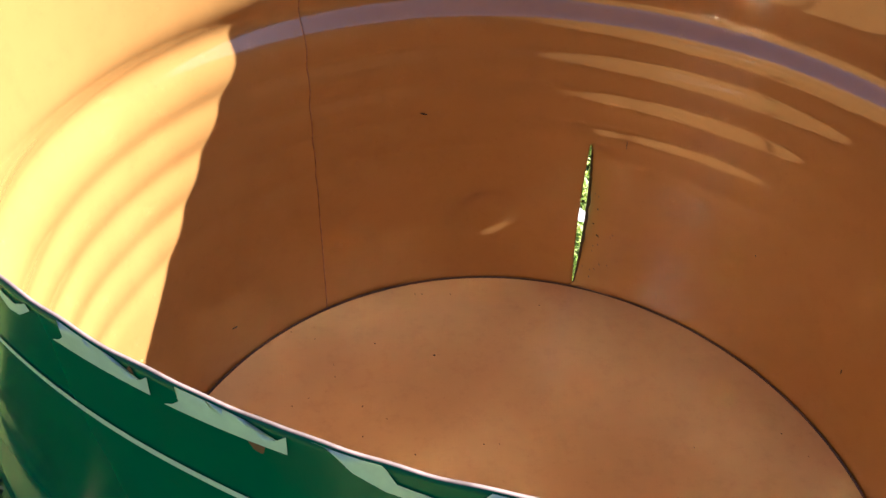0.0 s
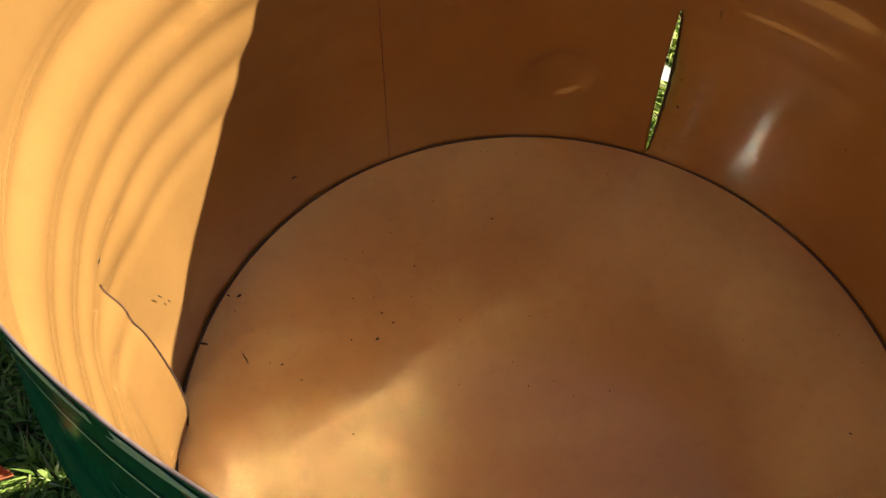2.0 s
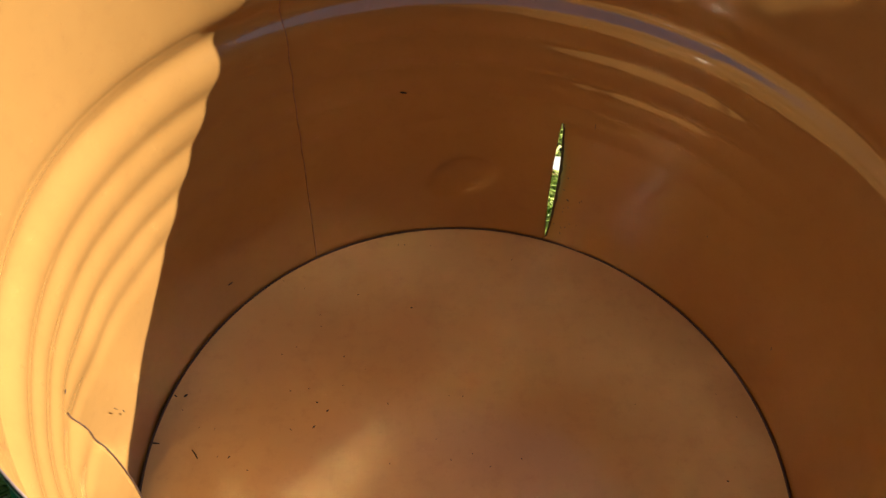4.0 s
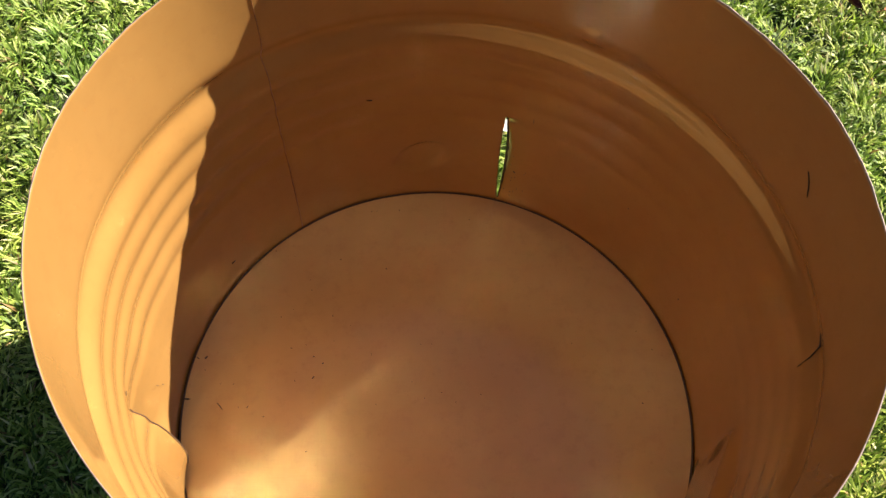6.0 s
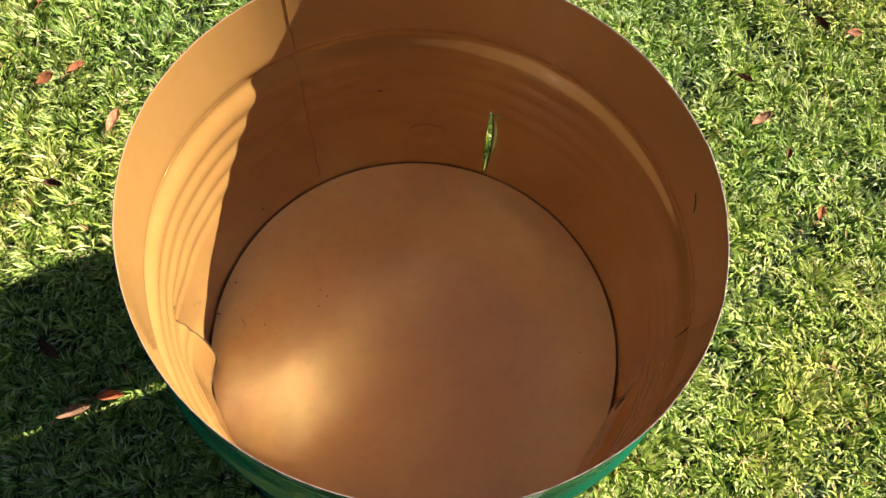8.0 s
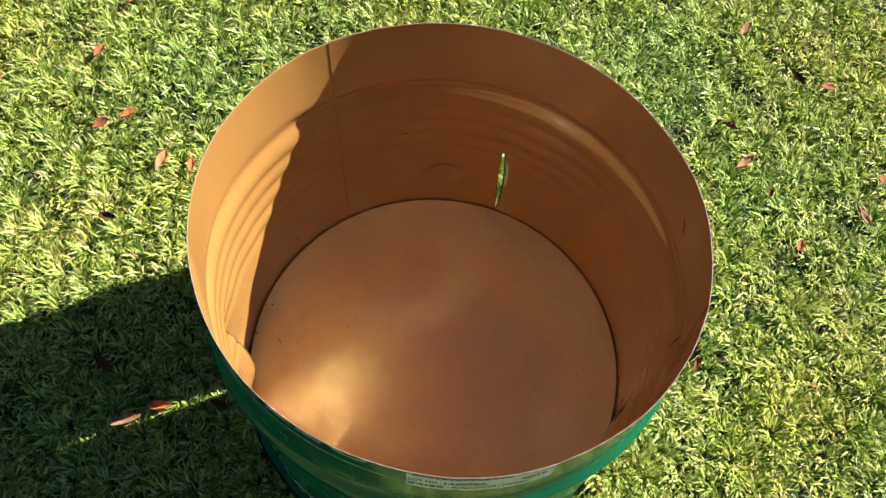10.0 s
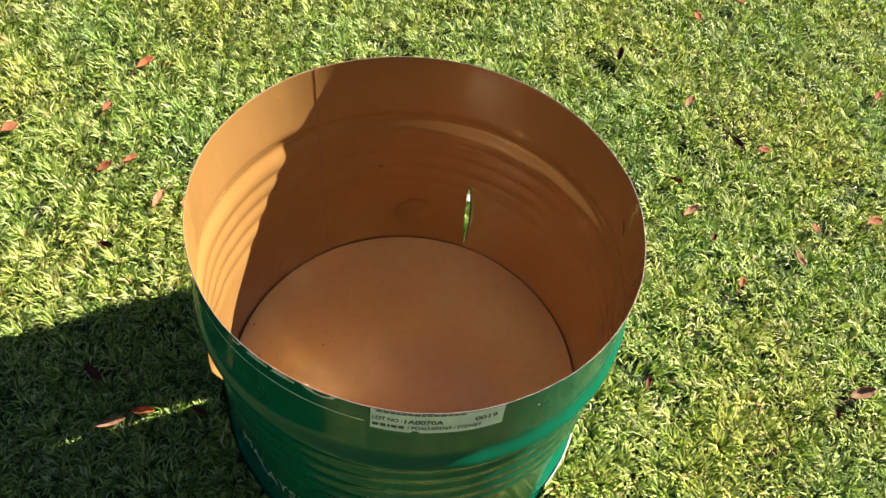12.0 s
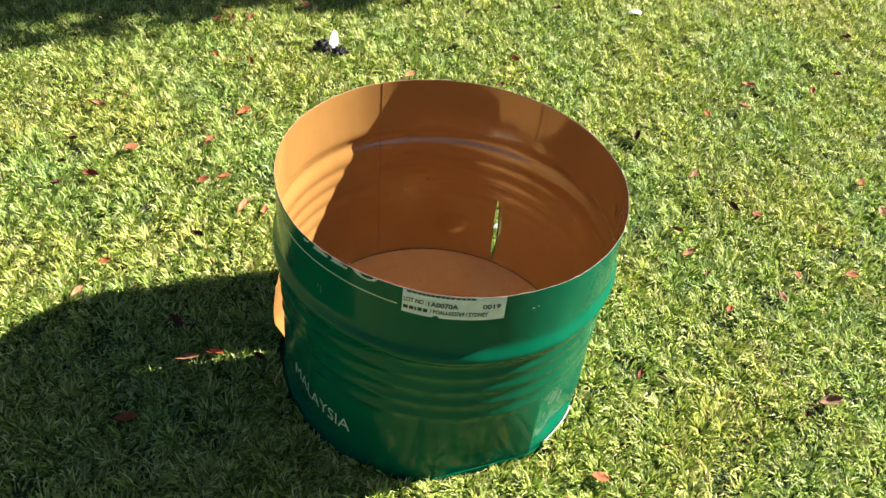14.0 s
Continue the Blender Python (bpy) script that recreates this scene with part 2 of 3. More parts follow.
def sector(a0, a1, first, last):
    """A sheet of wall from azimuth a0 to a1; first and last bend its two upright edges."""
    n = max(2, round((a1 - a0) / 0.6))
    azs = [a0 + (a1 - a0) * i / n for i in range(n + 1)]
    zs = [BASE_Z + 0.004 + (TOP - BASE_Z - 0.004) * k / 176 for k in range(177)]
    grid = []
    for az in azs:
        column = []
        for k, z in enumerate(zs):
            r, turn = wall_radius(az, z), 0.0
            for fn, edge, side, reach in ((first, a0, 1, 10.0 if first is slit_b else 3.0), (last, a1, -1, 17.0 if last is slit_b else 7.0)):
                d = abs(az - edge)
                if d < reach:
                    sh, push = fn(z, side)
                    f = (1 - d / reach) ** 1.6
                    turn += sh * f
                    r += push * f
            zz = z
            if k == 176:
                zz += rim_lift(az % 360)
            column.append((radians(az + turn), r, zz))
        grid.append(column)
    return grid


wv, wf, ws = [], [], []
known = {}


def wall_vertex(x, y, z, edge):
    """Vertices of the two sheets that meet along a closed joint are one vertex."""
    key = (round(x, 5), round(y, 5), round(z, 5))
    if edge and key in known:
        return known[key]
    wv.append((x, y, z))
    if edge:
        known[key] = len(wv) - 1
    return len(wv) - 1


for a0, a1, first, last in ((SLIT_A, SLIT_B, slit_a, slit_b), (SLIT_B, SLIT_A + 360, slit_b, slit_a)):
    g = sector(a0, a1, first, last)
    nz, na = len(g[0]), len(g)
    ids = [[[wall_vertex((r + layer) * math.cos(az), (r + layer) * math.sin(az), z, i in (0, na - 1)) for az, r, z in col]
            for i, col in enumerate(g)] for layer in (0.0, THICK)]

    def vid(layer, i, k):
        return ids[layer][i][k]

    for i in range(na - 1):
        for k in range(nz - 1):
            wf.append((vid(0, i, k), vid(0, i, k + 1), vid(0, i + 1, k + 1), vid(0, i + 1, k)))
            ws.append(0)
            wf.append((vid(1, i, k), vid(1, i + 1, k), vid(1, i + 1, k + 1), vid(1, i, k + 1)))
            ws.append(1)
        wf.append((vid(0, i, nz - 1), vid(1, i, nz - 1), vid(1, i + 1, nz - 1), vid(0, i + 1, nz - 1)))
        ws.append(2)
    for i, flip in ((0, False), (na - 1, True)):
        for k in range(nz - 1):
            fn = first if i == 0 else last
            if fn(g[i][k][2], 1) == (0.0, 0.0) and fn(g[i][k + 1][2], 1) == (0.0, 0.0):
                continue
            q = (vid(0, i, k), vid(1, i, k), vid(1, i, k + 1), vid(0, i, k + 1))
            wf.append(q[::-1] if flip else q)
            ws.append(3)
mesh_object("shell", wv, wf, [TAN, GREEN, STEEL, TORN_AND_GAP], drum, "green enamelled outside, tan lacquered inside, raw cut edge", True, ws)


def ring(profile, steps=240):
    """A closed profile of (radius, z) turned round the drum's axis."""
    bm = bmesh.new()
    loops = []
    for i in range(steps):
        a = 2 * math.pi * i / steps
        knock = base_knock(math.degrees(a))
        loops.append([bm.verts.new(((r + knock) * math.cos(a), (r + knock) * math.sin(a), z)) for r, z in profile])
    for i in range(steps):
        a, b = loops[i], loops[(i + 1) % steps]
        for k in range(len(profile)):
            bm.faces.new((a[k], b[k], b[(k + 1) % len(profile)], a[(k + 1) % len(profile)]))
    bmesh.ops.recalc_face_normals(bm, faces=bm.faces)
    return bm


part("chime", ring([(0.2825, -0.021), (0.2870, -0.0215), (0.2880, -0.018), (0.2880, -0.008), (0.2876, -0.006), (0.2870, -0.006), (0.2868, -0.009), (0.2825, -0.009)]),
     GREEN, drum, "rolled bottom chime of the drum with worn paint")
bm = bmesh.new()
strip = []
for i in range(31):
    a = radians(-41 + i * 0.68)
    wob = 0.0008 * noise.noise((i * 0.7, 0, 0))
    strip.append([bm.verts.new((r * math.cos(a), r * math.sin(a), z + wob)) for r, z in ((0.2880, -0.004), (0.2902, -0.003), (0.2906, 0.001 + 4 * wob), (0.2890, 0.0025 + 4 * wob), (0.2878, 0.000))])
for a, b in zip(strip, strip[1:]):
    for k in range(5):
        bm.faces.new((a[k], b[k], b[(k + 1) % 5], a[(k + 1) % 5]))
bm.faces.new(strip[0])
bm.faces.new(strip[-1][::-1])
bmesh.ops.recalc_face_normals(bm, faces=bm.faces)
part("bare_chime_edge", bm, BARE, drum, "scraped bare metal along the bottom chime")
# bottom plate with a shallow dish and a soft pressed ring
bv, bf = [(0, 0, FLOOR_Z - 0.0035)], []
radii = [0.02 * i for i in range(1, 14)] + [0.272, 0.279, 0.2845]
SEG = 160
for r in radii:
    for i in range(SEG):
        a = 2 * math.pi * i / SEG
        z = FLOOR_Z - 0.0035 * (1 - (r / 0.2845) ** 2) + 0.0007 * noise.noise((r * math.cos(a) * 9, r * math.sin(a) * 9, 2.0))
        rk = r + base_knock(math.degrees(a)) * smooth01((r - 0.2) / 0.08)
        bv.append((rk * math.cos(a), rk * math.sin(a), z))
for i in range(SEG):
    bf.append((0, 1 + i, 1 + (i + 1) % SEG))
for k in range(len(radii) - 1):
    for i in range(SEG):
        a, b = 1 + k * SEG + i, 1 + k * SEG + (i + 1) % SEG
        bf.append((a, a + SEG, b + SEG, b))
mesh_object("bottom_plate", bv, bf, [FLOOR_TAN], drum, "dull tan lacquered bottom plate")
part("seam_sealant", ring([(0.2842 + 0.0011 * math.cos(a), FLOOR_Z + 0.0002 + 0.0011 * math.sin(a)) for a in [k * math.pi / 4 for k in range(8)]]),
     SEALANT, drum, "dark sealant line round the bottom plate")

# torn lips of the narrow split: a dark curled edge and a sliver of bare metal
def lip(side, z0, z1, wide, lift, mat, label):
    lv, lf = [], []
    for k in range(41):
        z = z0 + (z1 - z0) * k / 40
        shift, push = slit_a(z, side)
        swell = math.sin(math.pi * (0.04 + 0.92 * k / 40)) ** 0.5 * (1 + 0.5 * noise.noise((z * 90, side, 2.0)))
        az = SLIT_A + shift
        for da, dr in ((-side * 0.02, 0.0002), (0.45 * side * wide * swell, -lift), (side * wide * swell, -0.0003)):
            rr = wall_radius(az + da, z) + push * (1 - abs(da) / 7.0) ** 1.6 + dr
            lv.append((rr * math.cos(radians(az + da)), rr * math.sin(radians(az + da)), z))
        if k:
            b = 3 * (k - 1)
            lf += [(b + c, b + c + 1, b + c + 4, b + c + 3) for c in range(2)]
    mesh_object("split_edge_strip", lv, lf, [mat], drum, label)


lip(-1, 0.008, 0.172, 0.62, 0.0012, TORN_AND_GAP, "dark rusty lip of the narrow split")

# dark strip painted as the shadow and gap along the wide split's stove-in side
lv, lf = [], []
for k in range(61):
    z = 0.010 + 0.190 * k / 60
    shift, push = slit_b(z, 1)
    rag = 1 + 0.7 * noise.noise((z * 130, 0, 5.0))
    for da, dr in ((-0.10, 0.0012), (-0.06, -0.0006), (0.09 * rag, -0.0008), (0.16 * rag, 0.0003)):
        rr = wall_radius(SLIT_B + shift, z) + push + dr
        az = radians(SLIT_B + shift + da)
        lv.append((rr * math.cos(az), rr * math.sin(az), z))
    if k:
        b = 4 * (k - 1)
        lf += [(b + c, b + c + 1, b + c + 5, b + c + 4) for c in range(3)]
mesh_object("split_edge_strip", lv, lf, [TORN_AND_GAP], drum, "dark strip painted as the shadow and gap along the stove-in split")

# welded side seam: a thin raised bead that wanders a little
sv, sf = [], []
for k in range(101):
    z = 0.008 + (TOP - 0.010) * k / 100
    az0 = 119.5 + 0.25 * noise.noise((0, 0, z * 22))
    for da, dr in ((-0.16, 0.0004), (-0.05, -0.0006), (0.05, -0.0006), (0.16, 0.0004)):
        r = wall_radius(119.5, z) + dr
        sv.append((r * math.cos(radians(az0 + da)), r * math.sin(radians(az0 + da)), z))
    if k:
        b = 4 * (k - 1)
        sf += [(b + c, b + c + 1, b + c + 5, b + c + 4) for c in range(3)]
SEAM = plain("dark_weld_line", (0.19, 0.075, 0.022), 0.4, 0, 0.4, 200, 0.0003)
mesh_object("weld_seam", sv, sf, [SEAM], drum, "fine brown weld seam")


def wrap(bm, lift):
    """Lays a flat shape (x: metres along the outside from azimuth -90, y: height) onto the outside of the wall."""
    lo = min(v.co.x for v in bm.verts)
    hi = max(v.co.x for v in bm.verts)
    x = lo + 0.006
    while x < hi:
        bmesh.ops.bisect_plane(bm, geom=bm.verts[:] + bm.edges[:] + bm.faces[:], plane_co=(x, 0, 0), plane_no=(1, 0, 0))
        x += 0.006
    y = min(v.co.y for v in bm.verts) + 0.005
    while y < max(v.co.y for v in bm.verts):
        bmesh.ops.bisect_plane(bm, geom=bm.verts[:] + bm.edges[:] + bm.faces[:], plane_co=(0, y, 0), plane_no=(0, 1, 0))
        y += 0.005
    for v in bm.verts:
        az = -90 + math.degrees(v.co.x / (R + THICK))
        z = min(v.co.y, TOP + rim_lift(az % 360) - 0.0003)
        r = wall_radius(az, z) + THICK + lift
        v.co = (r * math.cos(radians(az)), r * math.sin(radians(az)), z)
    return bm


def arc_x(az):
    return radians(az + 90) * (R + THICK)


def flat_shape(outline):
    bm = bmesh.new()
    f = bm.faces.new([bm.verts.new((x, y, 0)) for x, y in outline])
    bmesh.ops.triangulate(bm, faces=[f])
    return bm


def lettering(text, x, y, height, width=None, bold=0.0):
    cu = bpy.data.curves.new("lettering", "FONT")
    cu.body = text
    cu.resolution_u = 3
    cu.offset = bold
    ob = bpy.data.objects.new("lettering", cu)
    scene.collection.objects.link(ob)
    me = bpy.data.meshes.new_from_object(ob.evaluated_get(bpy.context.evaluated_depsgraph_get()))
    bm = bmesh.new()
    bm.from_mesh(me)
    bpy.data.objects.remove(ob)
    x0, x1 = min(v.co.x for v in bm.verts), max(v.co.x for v in bm.verts)
    y0, y1 = min(v.co.y for v in bm.verts), max(v.co.y for v in bm.verts)
    for v in bm.verts:
        v.co = (x + (v.co.x - x0) / (x1 - x0) * (width or (x1 - x0) / (y1 - y0) * height), y + (v.co.y - y0) / (y1 - y0) * height, 0)
    return bm


# paper label, cut through at the rim
LX0, LX1, LZ0 = arc_x(-100.5), arc_x(-69.5), 0.3865
notch = LX0 + 0.047
label = part("paper_label", wrap(flat_shape([(LX0, LZ0 + 0.001), (notch, LZ0), (notch + 0.003, LZ0 + 0.004), (notch + 0.009, LZ0 + 0.0035), (notch + 0.011, LZ0), (LX1, LZ0 + 0.0005), (LX1, TOP - 0.0015), (LX0, TOP - 0.0015)]), 0.0004),
             PAPER, drum, "white paper label cut through along the rim")
part("lettering", wrap(lettering("LOT NO :", LX0 + 0.002, LZ0 + 0.022, 0.0085, 0.035, 0.034), 0.0007), INK, label)
part("lettering", wrap(lettering("1A0070A", LX0 + 0.0395, LZ0 + 0.0205, 0.0095, 0.045, 0.034), 0.0007), INK, label, "bold printed lot number")
part("lettering", wrap(lettering("0019", LX1 - 0.035, LZ0 + 0.022, 0.0095, 0.027, 0.034), 0.0007), INK, label)
part("lettering", wrap(lettering("/ POAU-032769 / SYDNEY", LX0 + 0.043, LZ0 + 0.0075, 0.0085, 0.087, 0.034), 0.0007), INK, label)
for x, w in ((LX0 + 0.002, 0.0075), (LX0 + 0.0112, 0.007), (LX0 + 0.0198, 0.003), (LX0 + 0.0244, 0.0065), (LX0 + 0.0325, 0.0070)):
    part("printed_bar", wrap(flat_shape([(x, LZ0 + 0.0085), (x + w, LZ0 + 0.0085), (x + w, LZ0 + 0.015), (x, LZ0 + 0.015)]), 0.0007), INK, label)
x = LX0 + 0.006
while x < LX1 - 0.05:
    w = 0.004 + 0.004 * random.random()
    part("printed_bar", wrap(flat_shape([(x, TOP - 0.0058), (x + w, TOP - 0.0058), (x + w, TOP - 0.0022), (x, TOP - 0.0022)]), 0.0007), INK, label)
    x += w + 0.0012

# painted line and cut-off letter feet below the rim, country name near the base
part("painted_line", wrap(flat_shape([(arc_x(-152), 0.4010), (arc_x(-125), 0.4008), (arc_x(-102), 0.3975), (arc_x(-102), 0.3997), (arc_x(-125), 0.4031), (arc_x(-152), 0.4033)]), 0.0004), PRINT, drum, "thin pale painted line")
part("lettering", wrap(lettering("MALAYSIA", arc_x(-149.5), 0.060, 0.029, arc_x(-115.7) - arc_x(-149.5)), 0.0005), PRINT, drum, "pale stencilled country name")
foot_print = [(0.0, 0.4241), (6.9, 0.4247), (6.9, 0.4306), (6.4, 0.4283), (5.6, 0.4262), (4.6, 0.4256), (3.6, 0.4266), (3.0, 0.4290), (2.6, 0.4350), (0.9, 0.4350), (1.0, 0.4275), (0.6, 0.4256)]
curl = [(-138.6, 0.4262), (-137.8, 0.4232), (-136.8, 0.4240), (-135.5, 0.4290), (-135.8, 0.4306), (-137.0, 0.4272), (-138.3, 0.4285)]
bowl = [(-118.2, 0.4350), (-116.2, 0.4262), (-114.6, 0.4233), (-112.0, 0.4222), (-109.6, 0.4255), (-108.2, 0.4350), (-109.6, 0.4350), (-110.5, 0.4275), (-112.2, 0.4255), (-114.1, 0.4268), (-115.2, 0.4350)]
for points in (curl, [(-134.0 + a, z) for a, z in foot_print], [(-126.3 + a, z) for a, z in foot_print], bowl):
    part("letter_foot", wrap(flat_shape([(arc_x(a), z) for a, z in points]), 0.0004), PRINT, drum, "foot of a pale letter cut off by the rim")
# chips and scuffs on the enamel
for a, z, w, h, mat in ((-128.2, 0.4278, 0.0012, 0.003, RUST), (-121.0, 0.424, 0.0022, 0.003, RUST), (-115.8, 0.4285, 0.0012, 0.0018, RUST), (-130, 0.352, 0.0016, 0.010, SCUFF),
                        (-131.2, 0.357, 0.001, 0.006, SCUFF), (-39, 0.112, 0.020, 0.022, SCUFF), (-33, 0.090, 0.012, 0.020, SCUFF), (-43, 0.080, 0.007, 0.012, SCUFF), (-60, 0.396, 0.002, 0.0008, PAPER), (-58.5, 0.398, 0.0008, 0.0012, PAPER)):
    x0 = arc_x(a)
    part("scuff", wrap(flat_shape([(x0 + w * (0.7 + 0.5 * random.random()) * math.cos(k * 0.785), z + h * (0.6 + 0.6 * random.random()) * math.sin(k * 0.785)) for k in range(8)]), 0.0003), mat, drum, "chipped or rubbed spot in the enamel")

# ---- grass ----
def foot(p):
    """Radius outside which the grass keeps: the drum's foot, wider where the split sides bow out."""
    az = np.degrees(np.arctan2(p[:, 1], p[:, 0])) % 360
    return 0.2912 + 0.010 * np.exp(-((az - 182) / 9) ** 2) + 0.014 * np.exp(-((az - 66) / 5) ** 2) - 0.011 * np.exp(-((az - 294) / 11) ** 2)


def blades(name, count, area, spread, lengths, widths, seed):
    """Bent blades strewn over an area; with spread they thin out beyond it and grow coarser with distance."""
    rng = np.random.default_rng(seed)
    x0, x1, y0, y1 = area
    if spread:
        far = rng.exponential(spread, count)
        turn = rng.uniform(0, 2 * math.pi, count)
        c, sn = np.cos(turn), np.sin(turn)
        edge = np.minimum((x1 - x0) / 2 / np.maximum(abs(c), 1e-6), (y1 - y0) / 2 / np.maximum(abs(sn), 1e-6)) - 0.12
        xy = np.stack([(x0 + x1) / 2 + c * (edge + far), (y0 + y1) / 2 + sn * (edge + far)], 1)
        coarse = 1.2 + 1.1 * np.minimum(far, 4.0)
    else:
        xy = rng.uniform((x0, y0), (x1, y1), (count, 2))
        coarse = np.ones(count)
    keep = np.hypot(xy[:, 0], xy[:, 1]) > foot(xy) + 0.001
    keep &= (abs(xy[:, 0]) < 8.8) & (xy[:, 1] > -7.8) & (xy[:, 1] < 8.8)
    # tufts: blades spring from jittered clump centres and fan outwards; thin spots between them
    wave = np.sin(xy[:, 0] * 41 + 2 * np.sin(xy[:, 1] * 23)) + np.sin(xy[:, 1] * 37 + 2 * np.sin(xy[:, 0] * 29)) + np.sin(xy[:, 0] * 13 - xy[:, 1] * 17)
    keep &= rng.uniform(-2.6, 1.2, count) < wave + 0.8
    xy, wave, coarse = xy[keep], wave[keep], coarse[keep]
    n = len(xy)
    cell = 0.042
    clump = np.floor(xy / cell)
    jx = np.sin(clump[:, 0] * 127.1 + clump[:, 1] * 311.7) * 43758.5453 % 1.0
    jy = np.sin(clump[:, 0] * 269.5 + clump[:, 1] * 183.3) * 43758.5453 % 1.0
    centre = (clump + np.stack([jx, jy], 1)) * cell
    off = xy - centre
    xy = centre + off * rng.uniform(0.35, 1.1, (n, 1))
    rad = np.hypot(xy[:, 0], xy[:, 1])
    xy *= (np.maximum(rad, foot(xy)) / rad)[:, None]
    turn = np.arctan2(off[:, 1], off[:, 0]) + rng.normal(0, 0.9, n)
    lean = np.radians(rng.uniform(12, 84, n))
    length = rng.uniform(*lengths, n) * (0.75 + 0.3 * jx + 0.06 * wave)
    width = rng.uniform(*widths, n) * coarse
    d = np.stack([np.cos(turn), np.sin(turn), np.zeros(n)], 1)
    s = np.stack([-np.sin(turn), np.cos(turn), rng.uniform(-0.5, 0.5, n)], 1)
    s /= np.linalg.norm(s, axis=1)[:, None]
    up = np.array([0, 0, 1.0])
    base = np.c_[xy, np.full(n, SOIL_Z)]
    mid = base + (d * np.sin(lean * 0.6)[:, None] + up * np.cos(lean * 0.6)[:, None]) * (length * 0.55)[:, None]
    bend = np.minimum(lean * 1.5 + 0.2, 1.9)
    tip = mid + (d * np.sin(bend)[:, None] + up * np.cos(bend)[:, None]) * (length * 0.5)[:, None]
    for ends in (mid, tip):
        out = np.hypot(ends[:, 0], ends[:, 1])
        ends[:, :2] *= (np.maximum(out, foot(ends)) / out)[:, None]
    w = (s * width[:, None]) / 2
    v = np.stack([base, mid + w, tip, mid - w], 1).reshape(-1, 3)
    k = np.arange(n)[:, None] * 4
    tri = np.concatenate([k + np.array([[0, 1, 3]]), k + np.array([[3, 1, 2]])], 1).reshape(-1, 3)
    me = bpy.data.meshes.new(name)
    me.vertices.add(len(v))
    me.vertices.foreach_set("co", v.ravel())
    me.loops.add(tri.size)
    me.loops.foreach_set("vertex_index", tri.ravel().astype(np.int32))
    me.polygons.add(len(tri))
    me.polygons.foreach_set("loop_start", np.arange(0, tri.size, 3, dtype=np.int32))
    me.polygons.foreach_set("use_smooth", np.ones(len(tri), bool))
    me.update(calc_edges=True)
    me.validate()
    me.materials.append(GRASS)
    return new(name, me)


NEAR = (-1.55, 1.65, -0.85, 2.05)
rim_grass = blades("lawn_grass", 34000, (-0.34, 0.34, -0.34, 0.34), 0, (0.020, 0.040), (0.0026, 0.0052), 21)
tagged(rim_grass, "longer unmown grass tufts round the foot of the drum", "grass", kind="stuff")
lawn = blades("lawn_grass", 1050000, NEAR, 0, (0.016, 0.038), (0.0018, 0.0044), 4)
tagged(lawn, "short mown bright green grass with a few dry blades", "grass", kind="stuff")
far_lawn = blades("lawn_grass", 210000, NEAR, 1.4, (0.022, 0.040), (0.0030, 0.0060), 9)
tagged(far_lawn, "short mown green grass further out on the lawn", "grass", kind="stuff")


# ---- fallen leaves ----
def leaf_mesh(name, length, width, curl, twist, mat, seed):
    """A dry leaf: pointed oval blade with a folded midrib, curled along and across, and a stalk."""
    rng = random.Random(seed)
    verts, faces, rows, cols = [], [], 9, 5
    for layer in (0, 1):
        for i in range(rows):
            u = i / (rows - 1)
            w = width * (math.sin(math.pi * u ** 0.85) ** 0.8 * 0.5 + 0.012) * (1 + 0.12 * rng.uniform(-1, 1))
            for j in range(cols):
                q = j / (cols - 1) * 2 - 1
                ang = q * curl * (0.6 + 0.6 * u)
                x = (u - 0.5) * length
                y = w * math.sin(ang) / max(curl, 0.2)
                z = w * (1 - math.cos(ang)) / max(curl, 0.2) + 0.10 * length * (2 * u - 1) ** 2 + 0.02 * length * rng.uniform(-1, 1) + abs(q) * 0.06 * width
                c, sn = math.cos(twist * (u - 0.5)), math.sin(twist * (u - 0.5))
                verts.append((x, y * c - z * sn, y * sn + z * c - layer * 0.0005))
    n = rows * cols
    for i in range(rows - 1):
        for j in range(cols - 1):
            a = i * cols + j
            faces.append((a, a + cols, a + cols + 1, a + 1))
            faces.append((n + a, n + a + 1, n + a + cols + 1, n + a + cols))
    rim_ids = [j for j in range(cols)] + [i * cols + cols - 1 for i in range(1, rows)] + [(rows - 1) * cols + j for j in range(cols - 2, -1, -1)] + [i * cols for i in range(rows - 2, 0, -1)]
    for a, b in zip(rim_ids, rim_ids[1:] + rim_ids[:1]):
        faces.append((a, b, n + b, n + a))
    ob = mesh_object(name, verts, faces, [mat])
    stalk, sfc = [], []
    for i in range(5):
        x = -length * (0.5 + 0.09 * i)
        for k in range(4):
            stalk.append((x, 0.0007 * math.cos(k * 1.571) + 0.0006 * i, 0.10 * length + 0.0007 * math.sin(k * 1.571) - 0.001 * i))
    for i in range(4):
        for k in range(4):
            sfc.append((4 * i + k, 4 * i + (k + 1) % 4, 4 * i + 4 + (k + 1) % 4, 4 * i + 4 + k))
    mesh_object("leaf_stalk", stalk, sfc, [mat], ob)
    return ob


KINDS = [
    (leaf_mesh("fallen_leaf", 0.036, 0.024, 1.6, 0.6, LEAF_RUST, 1), "curled rust-red dry leaf lying on the grass"),
    (leaf_mesh("fallen_leaf", 0.042, 0.024, 1.3, 1.0, LEAF_TAN, 2), "twisted pale tan dry leaf lying on the grass"),
    (leaf_mesh("fallen_leaf", 0.032, 0.022, 1.9, 0.4, LEAF_DARK, 3), "rolled dark brown dry leaf lying on the grass"),
    (leaf_mesh("fallen_leaf", 0.032, 0.022, 0.8, 0.5, LEAF_RUST, 4), "flat reddish dry leaf lying on the grass"),
]
